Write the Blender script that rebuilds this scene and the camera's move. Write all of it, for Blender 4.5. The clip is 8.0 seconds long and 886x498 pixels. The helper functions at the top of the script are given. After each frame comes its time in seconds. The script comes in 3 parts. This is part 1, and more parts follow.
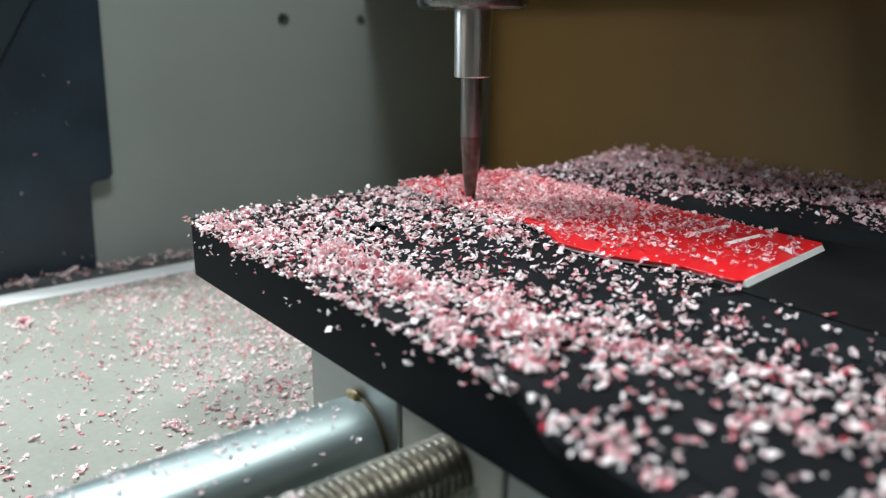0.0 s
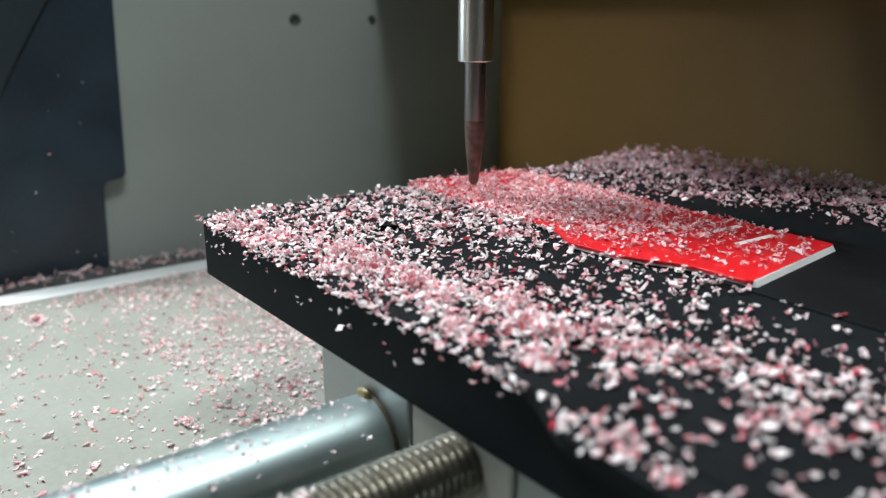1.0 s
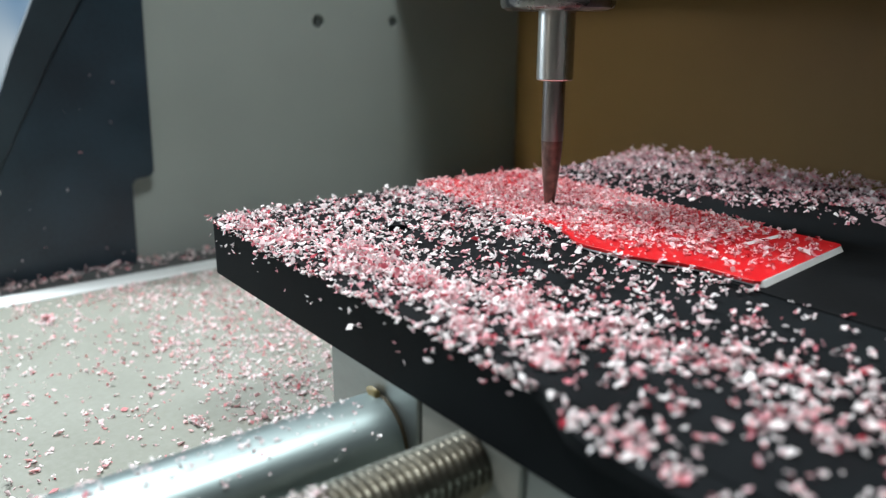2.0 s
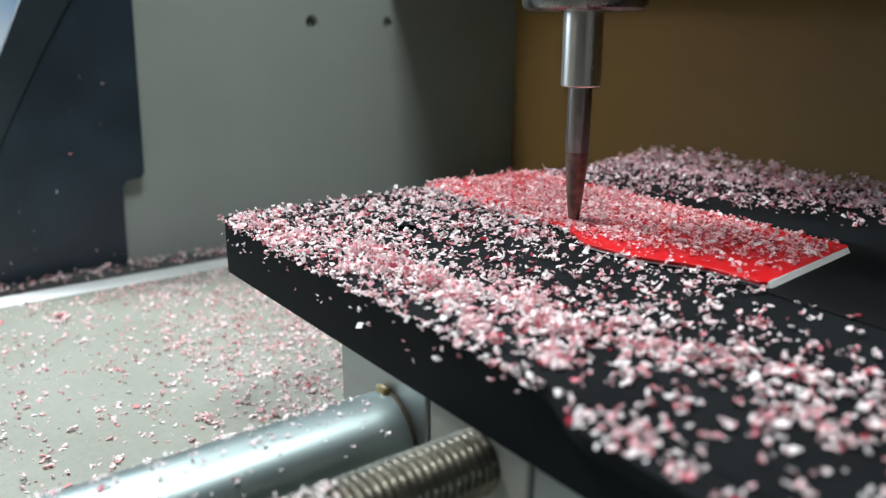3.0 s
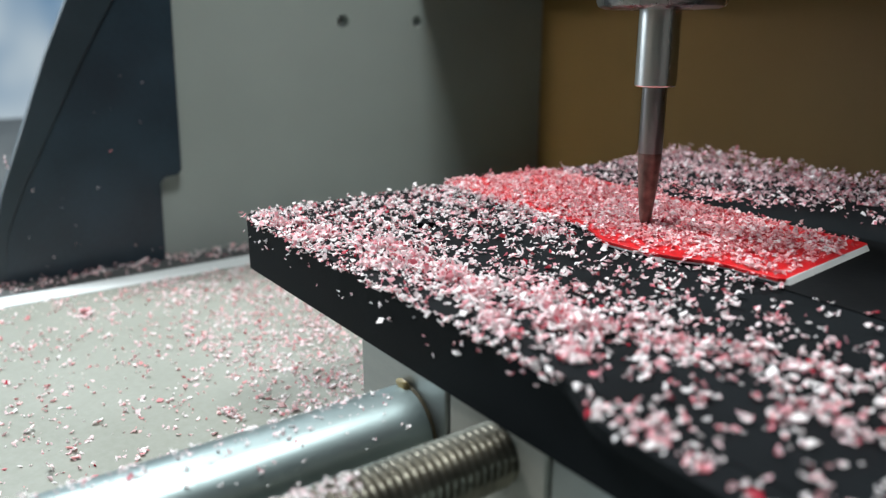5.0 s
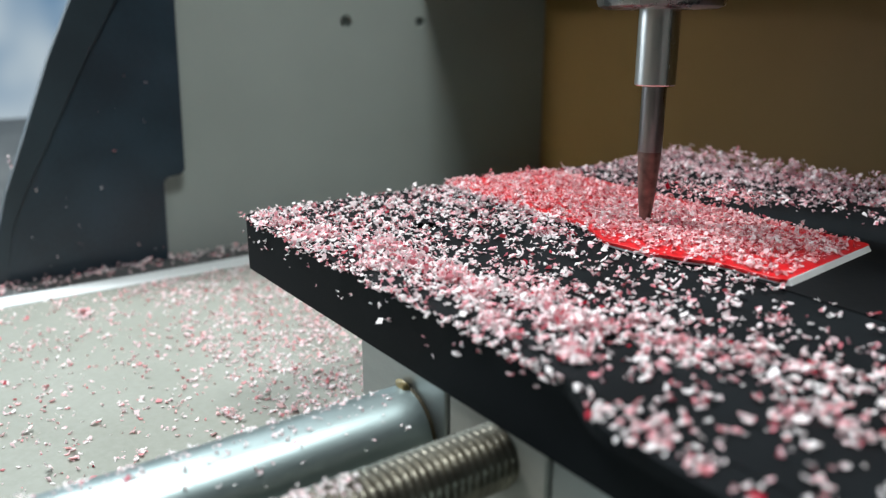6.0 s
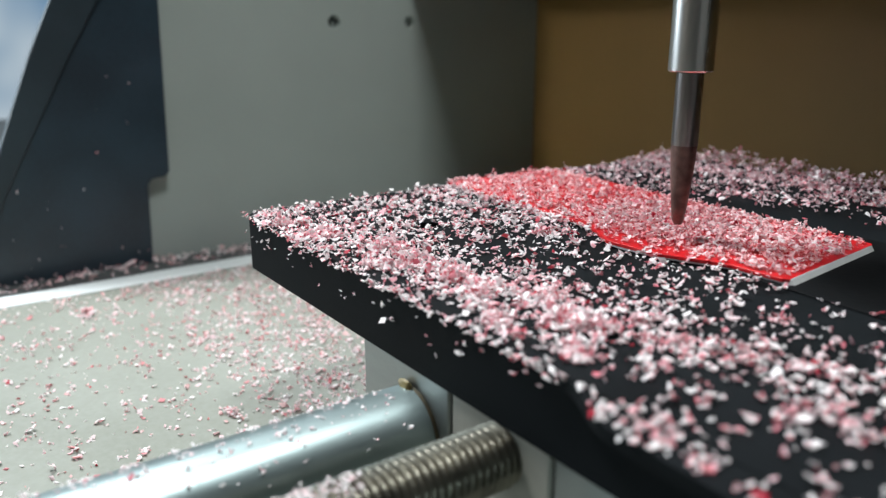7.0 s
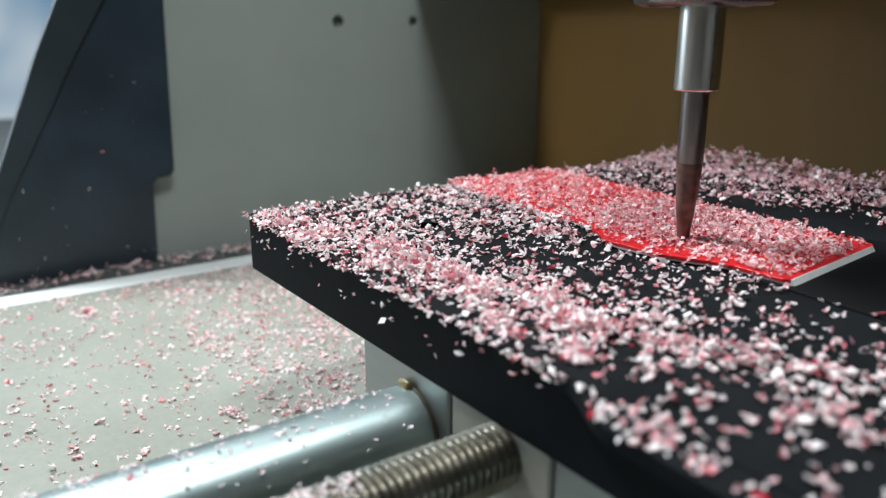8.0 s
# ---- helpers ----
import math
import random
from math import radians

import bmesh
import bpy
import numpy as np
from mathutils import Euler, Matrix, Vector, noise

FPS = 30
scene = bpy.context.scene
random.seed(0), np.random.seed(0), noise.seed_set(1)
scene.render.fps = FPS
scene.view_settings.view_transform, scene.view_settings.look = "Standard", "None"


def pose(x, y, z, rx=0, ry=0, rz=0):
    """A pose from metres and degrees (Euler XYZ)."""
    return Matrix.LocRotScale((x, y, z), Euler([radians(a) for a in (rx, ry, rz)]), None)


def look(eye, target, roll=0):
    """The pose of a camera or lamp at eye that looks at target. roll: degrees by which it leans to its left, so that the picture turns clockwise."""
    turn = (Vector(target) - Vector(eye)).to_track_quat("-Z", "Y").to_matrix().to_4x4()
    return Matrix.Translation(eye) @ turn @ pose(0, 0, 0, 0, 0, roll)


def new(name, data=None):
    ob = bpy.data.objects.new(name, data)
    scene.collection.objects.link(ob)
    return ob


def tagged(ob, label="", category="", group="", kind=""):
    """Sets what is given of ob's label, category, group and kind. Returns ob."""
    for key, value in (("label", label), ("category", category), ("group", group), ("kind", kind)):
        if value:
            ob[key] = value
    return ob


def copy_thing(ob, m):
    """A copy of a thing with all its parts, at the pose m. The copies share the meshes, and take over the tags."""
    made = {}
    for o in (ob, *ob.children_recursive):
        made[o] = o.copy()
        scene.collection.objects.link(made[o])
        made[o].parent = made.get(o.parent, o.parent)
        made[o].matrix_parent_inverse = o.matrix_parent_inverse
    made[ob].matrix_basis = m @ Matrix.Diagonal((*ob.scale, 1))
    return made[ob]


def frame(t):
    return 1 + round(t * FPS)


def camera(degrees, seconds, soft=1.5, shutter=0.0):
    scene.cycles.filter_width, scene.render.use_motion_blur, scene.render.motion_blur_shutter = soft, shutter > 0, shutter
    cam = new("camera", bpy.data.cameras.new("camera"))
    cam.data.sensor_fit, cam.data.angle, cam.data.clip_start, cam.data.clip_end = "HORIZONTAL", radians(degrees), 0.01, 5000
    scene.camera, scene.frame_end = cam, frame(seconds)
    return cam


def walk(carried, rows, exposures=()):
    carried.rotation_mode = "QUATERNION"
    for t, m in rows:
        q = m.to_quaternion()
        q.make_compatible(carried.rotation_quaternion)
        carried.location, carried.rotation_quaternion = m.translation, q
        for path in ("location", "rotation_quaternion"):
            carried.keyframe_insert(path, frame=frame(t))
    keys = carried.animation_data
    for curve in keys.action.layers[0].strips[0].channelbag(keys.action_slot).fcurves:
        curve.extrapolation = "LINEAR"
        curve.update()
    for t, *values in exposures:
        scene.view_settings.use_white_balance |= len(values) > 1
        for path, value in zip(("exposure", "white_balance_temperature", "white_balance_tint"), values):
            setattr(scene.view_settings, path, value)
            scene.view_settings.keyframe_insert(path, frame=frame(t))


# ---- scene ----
MM = 0.001

# the sliding bed's place along y, in mm, second by second
BED = [
    (0.0, 1.1), (0.1, 2.5), (0.2, -2.9), (0.3, 1.7), (0.4, -5.5), (0.5, 0.7), (0.6, 0.3), (0.7, -4.7), (0.8,
    -0.1), (0.9, -5.1), (1.0, 0.9), (1.1, -1.1), (1.2, -3.0), (1.3, -5.4), (1.4, 1.0), (1.5, -5.1), (1.6, -5.1),
    (1.7, -5.1), (2.8, -4.6), (2.9, -4.2), (3.0, 1.5), (3.1, -2.5), (3.2, 2.9), (3.3, -3.2), (3.4, 1.7), (3.5,
    -2.7), (3.6, -3.9), (3.7, -0.3), (3.8, -2.4), (3.9, 0.1), (4.0, -1.2), (4.1, 0.6), (4.2, -1.7), (4.3, -2.5),
    (4.4, -4.6), (4.5, -3.3), (4.6, 0.1), (4.7, -0.6), (5.8, -6.6), (5.9, -3.2), (6.0, -4.5), (6.1, -0.5), (6.2,
    -5.3), (6.3, -4.6), (6.4, 0.8), (6.5, -3.6), (6.6, 0.4), (6.7, 0.0), (6.8, -0.4), (6.9, -3.5), (7.0, 1.4),
    (7.1, 0.9), (7.2, -4.6), (7.3, -1.2), (7.4, 1.5), (7.5, 1.3), (7.6, -1.8), (7.7, -4.4), (7.8, -2.2), (7.9,
    1.3), (8.0, -0.0)
]
# the camera stands on the bed: seconds, mm, degrees
RIDE = [
    (0.0, 133.66, -47.38, 32.82, 74.06, -0.25, 51.49),
    (0.1, 133.88, -47.54, 32.94, 74.04, -0.25, 51.60),
    (0.2, 134.11, -47.70, 33.05, 74.03, -0.26, 51.71),
    (0.3, 134.33, -47.86, 33.16, 74.02, -0.26, 51.82),
    (0.4, 134.56, -48.02, 33.27, 74.00, -0.27, 51.93),
    (0.5, 134.78, -48.18, 33.38, 73.99, -0.27, 52.04),
    (0.6, 134.63, -48.13, 33.28, 74.01, -0.26, 52.07),
    (0.7, 134.47, -48.07, 33.19, 74.02, -0.25, 52.10),
    (0.8, 134.32, -48.01, 33.09, 74.04, -0.24, 52.13),
    (0.9, 134.16, -47.95, 32.99, 74.06, -0.23, 52.16),
    (1.0, 134.01, -47.89, 32.89, 74.07, -0.22, 52.19),
    (1.1, 133.96, -47.94, 32.89, 74.07, -0.21, 52.22),
    (1.2, 133.91, -47.98, 32.89, 74.07, -0.20, 52.24),
    (1.3, 133.86, -48.03, 32.89, 74.07, -0.20, 52.27),
    (1.4, 133.81, -48.07, 32.89, 74.07, -0.19, 52.29),
    (1.5, 133.76, -48.12, 32.89, 74.07, -0.18, 52.31),
    (1.6, 133.85, -48.20, 32.92, 74.07, -0.18, 52.38),
    (1.7, 133.95, -48.29, 32.95, 74.07, -0.18, 52.44),
    (2.8, 134.95, -49.26, 33.31, 74.07, -0.20, 53.14),
    (2.9, 135.04, -49.34, 33.34, 74.07, -0.20, 53.20),
    (3.0, 135.13, -49.43, 33.37, 74.07, -0.20, 53.26),
    (3.1, 135.14, -49.45, 33.36, 74.06, -0.20, 53.37),
    (3.2, 135.14, -49.47, 33.34, 74.05, -0.20, 53.49),
    (3.3, 135.15, -49.49, 33.32, 74.04, -0.21, 53.60),
    (3.4, 135.15, -49.52, 33.30, 74.03, -0.21, 53.71),
    (3.5, 135.16, -49.54, 33.28, 74.02, -0.21, 53.82),
    (3.6, 135.01, -49.44, 33.23, 74.02, -0.19, 53.80),
    (3.7, 134.87, -49.35, 33.17, 74.02, -0.16, 53.79),
    (3.8, 134.73, -49.26, 33.11, 74.02, -0.14, 53.77),
    (3.9, 134.58, -49.17, 33.05, 74.02, -0.11, 53.75),
    (4.0, 134.44, -49.07, 32.99, 74.02, -0.09, 53.73),
    (4.1, 134.79, -49.42, 33.10, 74.01, -0.06, 53.88),
    (4.2, 135.14, -49.78, 33.21, 74.00, -0.03, 54.03),
    (4.3, 135.49, -50.13, 33.31, 73.99, -0.00, 54.18),
    (4.4, 135.83, -50.48, 33.42, 73.97, 0.03, 54.33),
    (4.5, 136.18, -50.83, 33.53, 73.96, 0.05, 54.48),
    (4.6, 136.15, -50.80, 33.51, 73.97, 0.05, 54.48),
    (4.7, 136.12, -50.76, 33.49, 73.97, 0.04, 54.48),
    (5.8, 135.78, -50.38, 33.30, 74.02, -0.01, 54.51),
    (5.9, 135.75, -50.35, 33.28, 74.02, -0.01, 54.52),
    (6.0, 135.72, -50.31, 33.26, 74.03, -0.02, 54.52),
    (6.1, 135.45, -50.16, 33.15, 74.04, -0.02, 54.50),
    (6.2, 135.18, -50.01, 33.04, 74.05, -0.02, 54.49),
    (6.3, 134.90, -49.86, 32.93, 74.06, -0.02, 54.47),
    (6.4, 134.63, -49.71, 32.82, 74.08, -0.02, 54.45),
    (6.5, 134.36, -49.56, 32.70, 74.09, -0.02, 54.44),
    (6.6, 134.64, -49.74, 32.80, 74.08, -0.02, 54.49),
    (6.7, 134.92, -49.93, 32.90, 74.07, -0.02, 54.53),
    (6.8, 135.20, -50.11, 33.00, 74.07, -0.02, 54.58),
    (6.9, 135.48, -50.29, 33.10, 74.06, -0.01, 54.63),
    (7.0, 135.76, -50.48, 33.19, 74.05, -0.01, 54.67),
    (7.1, 135.77, -50.49, 33.20, 74.05, -0.02, 54.67),
    (7.2, 135.78, -50.50, 33.20, 74.06, -0.02, 54.67),
    (7.3, 135.79, -50.51, 33.20, 74.06, -0.03, 54.66),
    (7.4, 135.79, -50.52, 33.21, 74.06, -0.03, 54.66),
    (7.5, 135.80, -50.53, 33.21, 74.06, -0.04, 54.66),
    (7.6, 135.78, -50.47, 33.21, 74.05, -0.03, 54.68),
    (7.7, 135.76, -50.42, 33.20, 74.05, -0.02, 54.70),
    (7.8, 135.74, -50.36, 33.20, 74.04, -0.02, 54.72),
    (7.9, 135.73, -50.30, 33.19, 74.04, -0.01, 54.74),
    (8.0, 135.71, -50.24, 33.19, 74.03, -0.01, 54.76),
]
# the cutter's x and its shoulder's height, in mm
CUTTER = [
    (0.0, 23.2, 24.4), (0.1, 20.8, 24.4), (0.2, 23.8, 24.4), (0.3, 22.8, 24.4), (0.4, 20.4, 24.4), (0.5, 16.7,
    24.4), (0.6, 21.5, 27.2), (0.7, 21.9, 24.4), (0.8, 16.8, 27.2), (0.9, 17.0, 24.4), (1.0, 20.9, 27.2), (1.1,
    17.7, 24.4), (1.2, 22.1, 24.4), (1.3, 16.3, 24.4), (1.4, 20.1, 24.4), (1.5, 21.1, 24.4), (1.6, 19.7, 24.4),
    (1.7, 26.0, 24.4), (2.8, 42.0, 24.4), (2.9, 44.5, 24.4), (3.0, 44.3, 24.4), (3.1, 40.5, 24.4), (3.2, 38.9,
    25.6), (3.3, 41.8, 24.4), (3.4, 46.4, 24.4), (3.5, 45.5, 24.4), (3.6, 43.0, 24.4), (3.7, 38.5, 24.4), (3.8,
    36.9, 24.4), (3.9, 38.8, 24.4), (4.0, 37.9, 24.4), (4.1, 38.0, 24.4), (4.2, 41.5, 24.4), (4.3, 45.6, 24.4),
    (4.4, 40.6, 27.2), (4.5, 43.0, 27.2), (4.6, 49.3, 24.4), (4.7, 52.8, 24.4), (5.2, 51.2, 24.4), (5.7, 49.0,
    24.4), (5.8, 48.8, 27.2), (5.9, 50.0, 24.4), (6.0, 50.9, 24.4), (6.1, 55.4, 24.4), (6.2, 54.7, 24.4), (6.3,
    58.2, 24.4), (6.4, 56.7, 25.6), (6.5, 57.6, 24.4), (6.6, 59.8, 24.4), (6.7, 56.3, 24.4), (6.8, 56.3, 24.4),
    (6.9, 57.2, 24.4), (7.0, 61.7, 27.2), (7.1, 61.6, 24.4), (7.2, 64.8, 24.4), (7.3, 64.6, 24.4), (7.4, 63.8,
    24.4), (7.5, 65.3, 24.4), (7.6, 65.0, 24.4), (7.7, 64.5, 24.4), (7.8, 62.0, 24.4), (7.9, 65.5, 24.4), (8.0,
    61.8, 24.4)
]
CUTTER_Y = 48.5


def slide(t):
    """The bed's offset along y in metres."""
    return float(np.interp(t, [r[0] for r in BED], [r[1] for r in BED])) * MM


cam = camera(60.0, 8.0, soft=1.2)
cam.data.dof.use_dof = True
cam.data.dof.focus_distance = 0.126
cam.data.dof.aperture_fstop = 21.0
walk(cam, [(t, pose(x * MM, y * MM + slide(t), z * MM, rx, ry, rz)) for t, x, y, z, rx, ry, rz in RIDE])

# ---- light ----
world = bpy.data.worlds.new("world")
scene.world = world
world.use_nodes = True
sky = world.node_tree.nodes.new("ShaderNodeTexSky")
sky.sky_type = "NISHITA"
sky.sun_disc = False
sky.sun_elevation, sky.sun_rotation = radians(35), radians(200)
world.node_tree.links.new(sky.outputs[0], world.node_tree.nodes["Background"].inputs[0])
world.node_tree.nodes["Background"].inputs[1].default_value = 0.005
scene.view_settings.exposure = 0.0


def daylight(name, size, size_y, energy, colour, eye, target, spread=180):
    """An area lamp that faces the target, in place of daylight."""
    lamp = bpy.data.lights.new(name, "AREA")
    lamp.shape, lamp.size, lamp.size_y, lamp.energy, lamp.color = "RECTANGLE", size, size_y, energy, colour
    lamp.spread = radians(spread)
    new(name, lamp).matrix_world = look(eye, target)


# three added lamps with no visible source, then a pale window at the side
# added key lamp from the upper left
daylight("upper_left_key", 0.15, 0.15, 7.2, (0.92, 0.975, 1.0), (-0.28, -0.09, 0.56), (0.03, 0.03, 0.0))
# added lamp overhead, lights the grey side panel up to the beam's shadow
daylight("overhead_fill", 0.20, 0.08, 3.0, (0.93, 0.99, 1.0), (0.12, 0.035, 0.56), (-0.05, 0.03, 0.0))
# added narrow lamp that brightens the tan panel near the corner
daylight("back_panel_fill", 0.07, 0.12, 0.040, (1.0, 0.97, 0.92), (-0.125, -0.85, 0.20), (-0.13, 0.178, -0.02), 23)
daylight("side_window", 0.34, 0.30, 1.9, (0.80, 0.92, 1.0), (-0.55, -0.34, 0.21), (0.03, -0.02, -0.01))


# ---- materials ----
def material(name, colour, rough=0.5, metal=0.0, spread=0.12, scale=60.0, grain=0.1, grain_scale=900.0, second=None, stretch=(1, 1, 1), spec=0.5):
    """Base colour that varies at two scales, with fine relief."""
    m = bpy.data.materials.new(name)
    m.use_nodes = True
    n, l = m.node_tree.nodes, m.node_tree.links
    p = n["Principled BSDF"]
    co = n.new("ShaderNodeTexCoord")
    mp = n.new("ShaderNodeMapping")
    mp.inputs["Scale"].default_value = stretch
    l.new(co.outputs["Object"], mp.inputs[0])
    big = n.new("ShaderNodeTexNoise")
    big.inputs["Scale"].default_value, big.inputs["Detail"].default_value = scale, 5
    fine = n.new("ShaderNodeTexNoise")
    fine.inputs["Scale"].default_value, fine.inputs["Detail"].default_value = grain_scale, 3
    l.new(mp.outputs[0], big.inputs[0])
    l.new(mp.outputs[0], fine.inputs[0])
    ramp = n.new("ShaderNodeValToRGB")
    dark = [c * (1 - spread) for c in colour] if second is None else second
    light = [min(1, c * (1 + spread)) for c in colour]
    ramp.color_ramp.elements[0].position, ramp.color_ramp.elements[1].position = 0.3, 0.7
    ramp.color_ramp.elements[0].color, ramp.color_ramp.elements[1].color = (*dark, 1), (*light, 1)
    add = n.new("ShaderNodeMath")
    add.operation = "MULTIPLY_ADD"
    add.inputs[1].default_value, add.inputs[2].default_value = 0.35, -0.17
    l.new(fine.outputs[0], add.inputs[0])
    both = n.new("ShaderNodeMath")
    l.new(big.outputs[0], both.inputs[0])
    l.new(add.outputs[0], both.inputs[1])
    l.new(both.outputs[0], ramp.inputs[0])
    l.new(ramp.outputs[0], p.inputs["Base Color"])
    rr = n.new("ShaderNodeMapRange")
    rr.inputs["To Min"].default_value, rr.inputs["To Max"].default_value = max(0.03, rough - 0.1), min(1, rough + 0.1)
    l.new(big.outputs[0], rr.inputs[0])
    l.new(rr.outputs[0], p.inputs["Roughness"])
    p.inputs["Metallic"].default_value = metal
    p.inputs["Specular IOR Level"].default_value = spec
    bump = n.new("ShaderNodeBump")
    bump.inputs["Strength"].default_value, bump.inputs["Distance"].default_value = grain, 0.0003
    l.new(fine.outputs[0], bump.inputs["Height"])
    l.new(bump.outputs[0], p.inputs["Normal"])
    return m


def chip_material(name, stops, skinned=0.7):
    """Plastic crumbs, each of its own colour."""
    m = bpy.data.materials.new(name)
    m.use_nodes = True
    n, l = m.node_tree.nodes, m.node_tree.links
    p = n["Principled BSDF"]
    geo = n.new("ShaderNodeNewGeometry")
    ramp = n.new("ShaderNodeValToRGB")
    ramp.color_ramp.interpolation = "CONSTANT"
    e = ramp.color_ramp.elements
    while len(e) < len(stops):
        e.new(0.5)
    for k, (at, c) in enumerate(stops):
        e[k].position, e[k].color = at, (*c, 1)
    l.new(geo.outputs["Random Per Island"], ramp.inputs[0])
    co = n.new("ShaderNodeTexCoord")
    tex = n.new("ShaderNodeTexNoise")
    tex.inputs["Scale"].default_value, tex.inputs["Detail"].default_value = 1000, 1
    l.new(co.outputs["Object"], tex.inputs[0])
    skin = n.new("ShaderNodeMapRange")
    skin.inputs["From Min"].default_value, skin.inputs["From Max"].default_value, skin.inputs["To Max"].default_value = 0.59, 0.65, skinned
    l.new(tex.outputs[0], skin.inputs[0])
    mix = n.new("ShaderNodeMix")
    mix.data_type = "RGBA"
    mix.inputs[7].default_value = (0.62, 0.015, 0.06, 1)
    l.new(skin.outputs[0], mix.inputs[0])
    l.new(ramp.outputs[0], mix.inputs[6])
    l.new(mix.outputs[2], p.inputs["Base Color"])
    p.inputs["Roughness"].default_value = 0.55
    thin, blend = n.new("ShaderNodeBsdfTranslucent"), n.new("ShaderNodeMixShader")
    blend.inputs[0].default_value = 0.46
    l.new(mix.outputs[2], thin.inputs[0])
    l.new(p.outputs[0], blend.inputs[1])
    l.new(thin.outputs[0], blend.inputs[2])
    l.new(blend.outputs[0], n["Material Output"].inputs[0])
    return m


M_GREY = material("grey_painted_steel", (0.30, 0.335, 0.31), 0.55, spread=0.05, scale=25, grain=0.05, grain_scale=2500)
M_TAN = material("tan_painted_panel", (0.25, 0.152, 0.045), 0.5, spread=0.08, scale=18, grain=0.05, grain_scale=2000)
M_DARK = material("low_bounce_dark", (0.06, 0.06, 0.055), 0.6, spread=0.15, scale=20)
M_NAVY = material("dark_navy_acrylic", (0.016, 0.031, 0.044), 0.35, spread=0.3, scale=40, grain=0.02)
M_RIM = material("blue_grey_rim", (0.019, 0.032, 0.041), 0.4, spread=0.2, scale=40, grain=0.03)
M_HOLE = material("black_hole", (0.008, 0.008, 0.008), 0.8)
M_SLAB = material("black_anodised_plate", (0.0055, 0.0068, 0.0078), 0.66, spread=0.35, scale=70, grain=0.14, grain_scale=2600, spec=0.07)
M_TRAY = material("pale_grey_green_tray", (0.232, 0.242, 0.212), 0.5, spread=0.1, scale=14, second=(0.175, 0.182, 0.15), grain=0.1, grain_scale=900)
M_LIP = material("white_edge_strip", (0.60, 0.63, 0.63), 0.45, spread=0.05, scale=60)
M_FLOOR = material("dark_machine_floor", (0.05, 0.055, 0.055), 0.6, spread=0.3, scale=60)
M_ALU = material("machined_aluminium", (0.33, 0.345, 0.335), 0.5, 1.0, spread=0.08, scale=40, grain=0.12, grain_scale=700, stretch=(1, 1, 8))
M_CREAM = material("cream_bearing_plate", (0.36, 0.345, 0.30), 0.5, spread=0.08, scale=50, grain=0.08)
M_RAIL = material("ground_steel_rail", (0.36, 0.44, 0.44), 0.40, 1.0, spread=0.12, scale=35, grain=0.04, stretch=(1, 0.2, 1))
M_BRASS = material("greasy_seal_ring", (0.055, 0.045, 0.025), 0.4, 0.3, spread=0.3, scale=300)
M_GREASE = material("old_grease", (0.20, 0.155, 0.06), 0.35, spread=0.4, scale=900)
M_SCREW = material("rolled_steel_thread", (0.19, 0.178, 0.145), 0.42, 1.0, spread=0.25, scale=300, grain=0.2, grain_scale=1800)
M_STEEL = material("polished_tool_steel", (0.72, 0.70, 0.67), 0.27, 1.0, spread=0.08, scale=120, grain=0.03, stretch=(1, 1, 0.15))
M_CARBIDE = material("carbide_shank", (0.30, 0.27, 0.26), 0.28, 1.0, spread=0.15, scale=200, grain=0.05, stretch=(1, 1, 0.2))
M_TIP = material("browned_cutting_tip", (0.20, 0.13, 0.11), 0.42, 0.7, spread=0.35, scale=500, grain=0.2)
M_NUTRIM = material("worn_dark_steel", (0.26, 0.25, 0.24), 0.28, 1.0, spread=0.3, scale=200)
M_NUT = material("blackened_nut", (0.035, 0.032, 0.03), 0.35, 0.6, spread=0.3, scale=200)
M_RED = material("red_laminate_skin", (0.52, 0.006, 0.010), 0.38, spread=0.1, scale=90, grain=0.08, grain_scale=2500)
M_CORE = material("white_laminate_core", (0.74, 0.74, 0.73), 0.5, spread=0.06, scale=200)
M_BACKING = material("black_backing_sheet", (0.003, 0.0035, 0.004), 0.7, spread=0.3, scale=100, spec=0.1)
WHITE, PALE, PINK, ROSE, RED = (0.95, 0.91, 0.91), (0.93, 0.76, 0.78), (0.90, 0.48, 0.53), (0.68, 0.20, 0.25), (0.50, 0.012, 0.04)
M_CHIPS = chip_material("white_and_pink_chips", [(0, WHITE), (0.70, PALE), (0.86, PINK), (0.95, ROSE), (0.98, RED)])
M_PINK = chip_material("pink_chips", [(0, WHITE), (0.20, PALE), (0.50, (0.92, 0.60, 0.61)), (0.76, (0.88, 0.40, 0.42)), (0.91, ROSE), (0.96, RED)])
M_HEAP = chip_material("clumped_chips", [(0, WHITE), (0.42, PALE), (0.74, PINK), (0.95, ROSE), (0.985, RED)])
M_DUST = chip_material("dusty_chips", [(0, WHITE), (0.45, PALE), (0.72, (0.88, 0.62, 0.61)), (0.88, (0.80, 0.36, 0.38)), (0.985, RED)], 0.15)
M_FINE = chip_material("fine_white_chips", [(0, WHITE), (0.75, PALE), (0.96, ROSE)], 0.15)
# same chips at the back, their shade put into the colour as mauve
M_FAR = chip_material("shade_tinted_chips", [(0, WHITE), (0.30, PALE), (0.62, (0.74, 0.55, 0.58)), (0.88, PINK), (0.97, (0.3, 0.1, 0.13))])


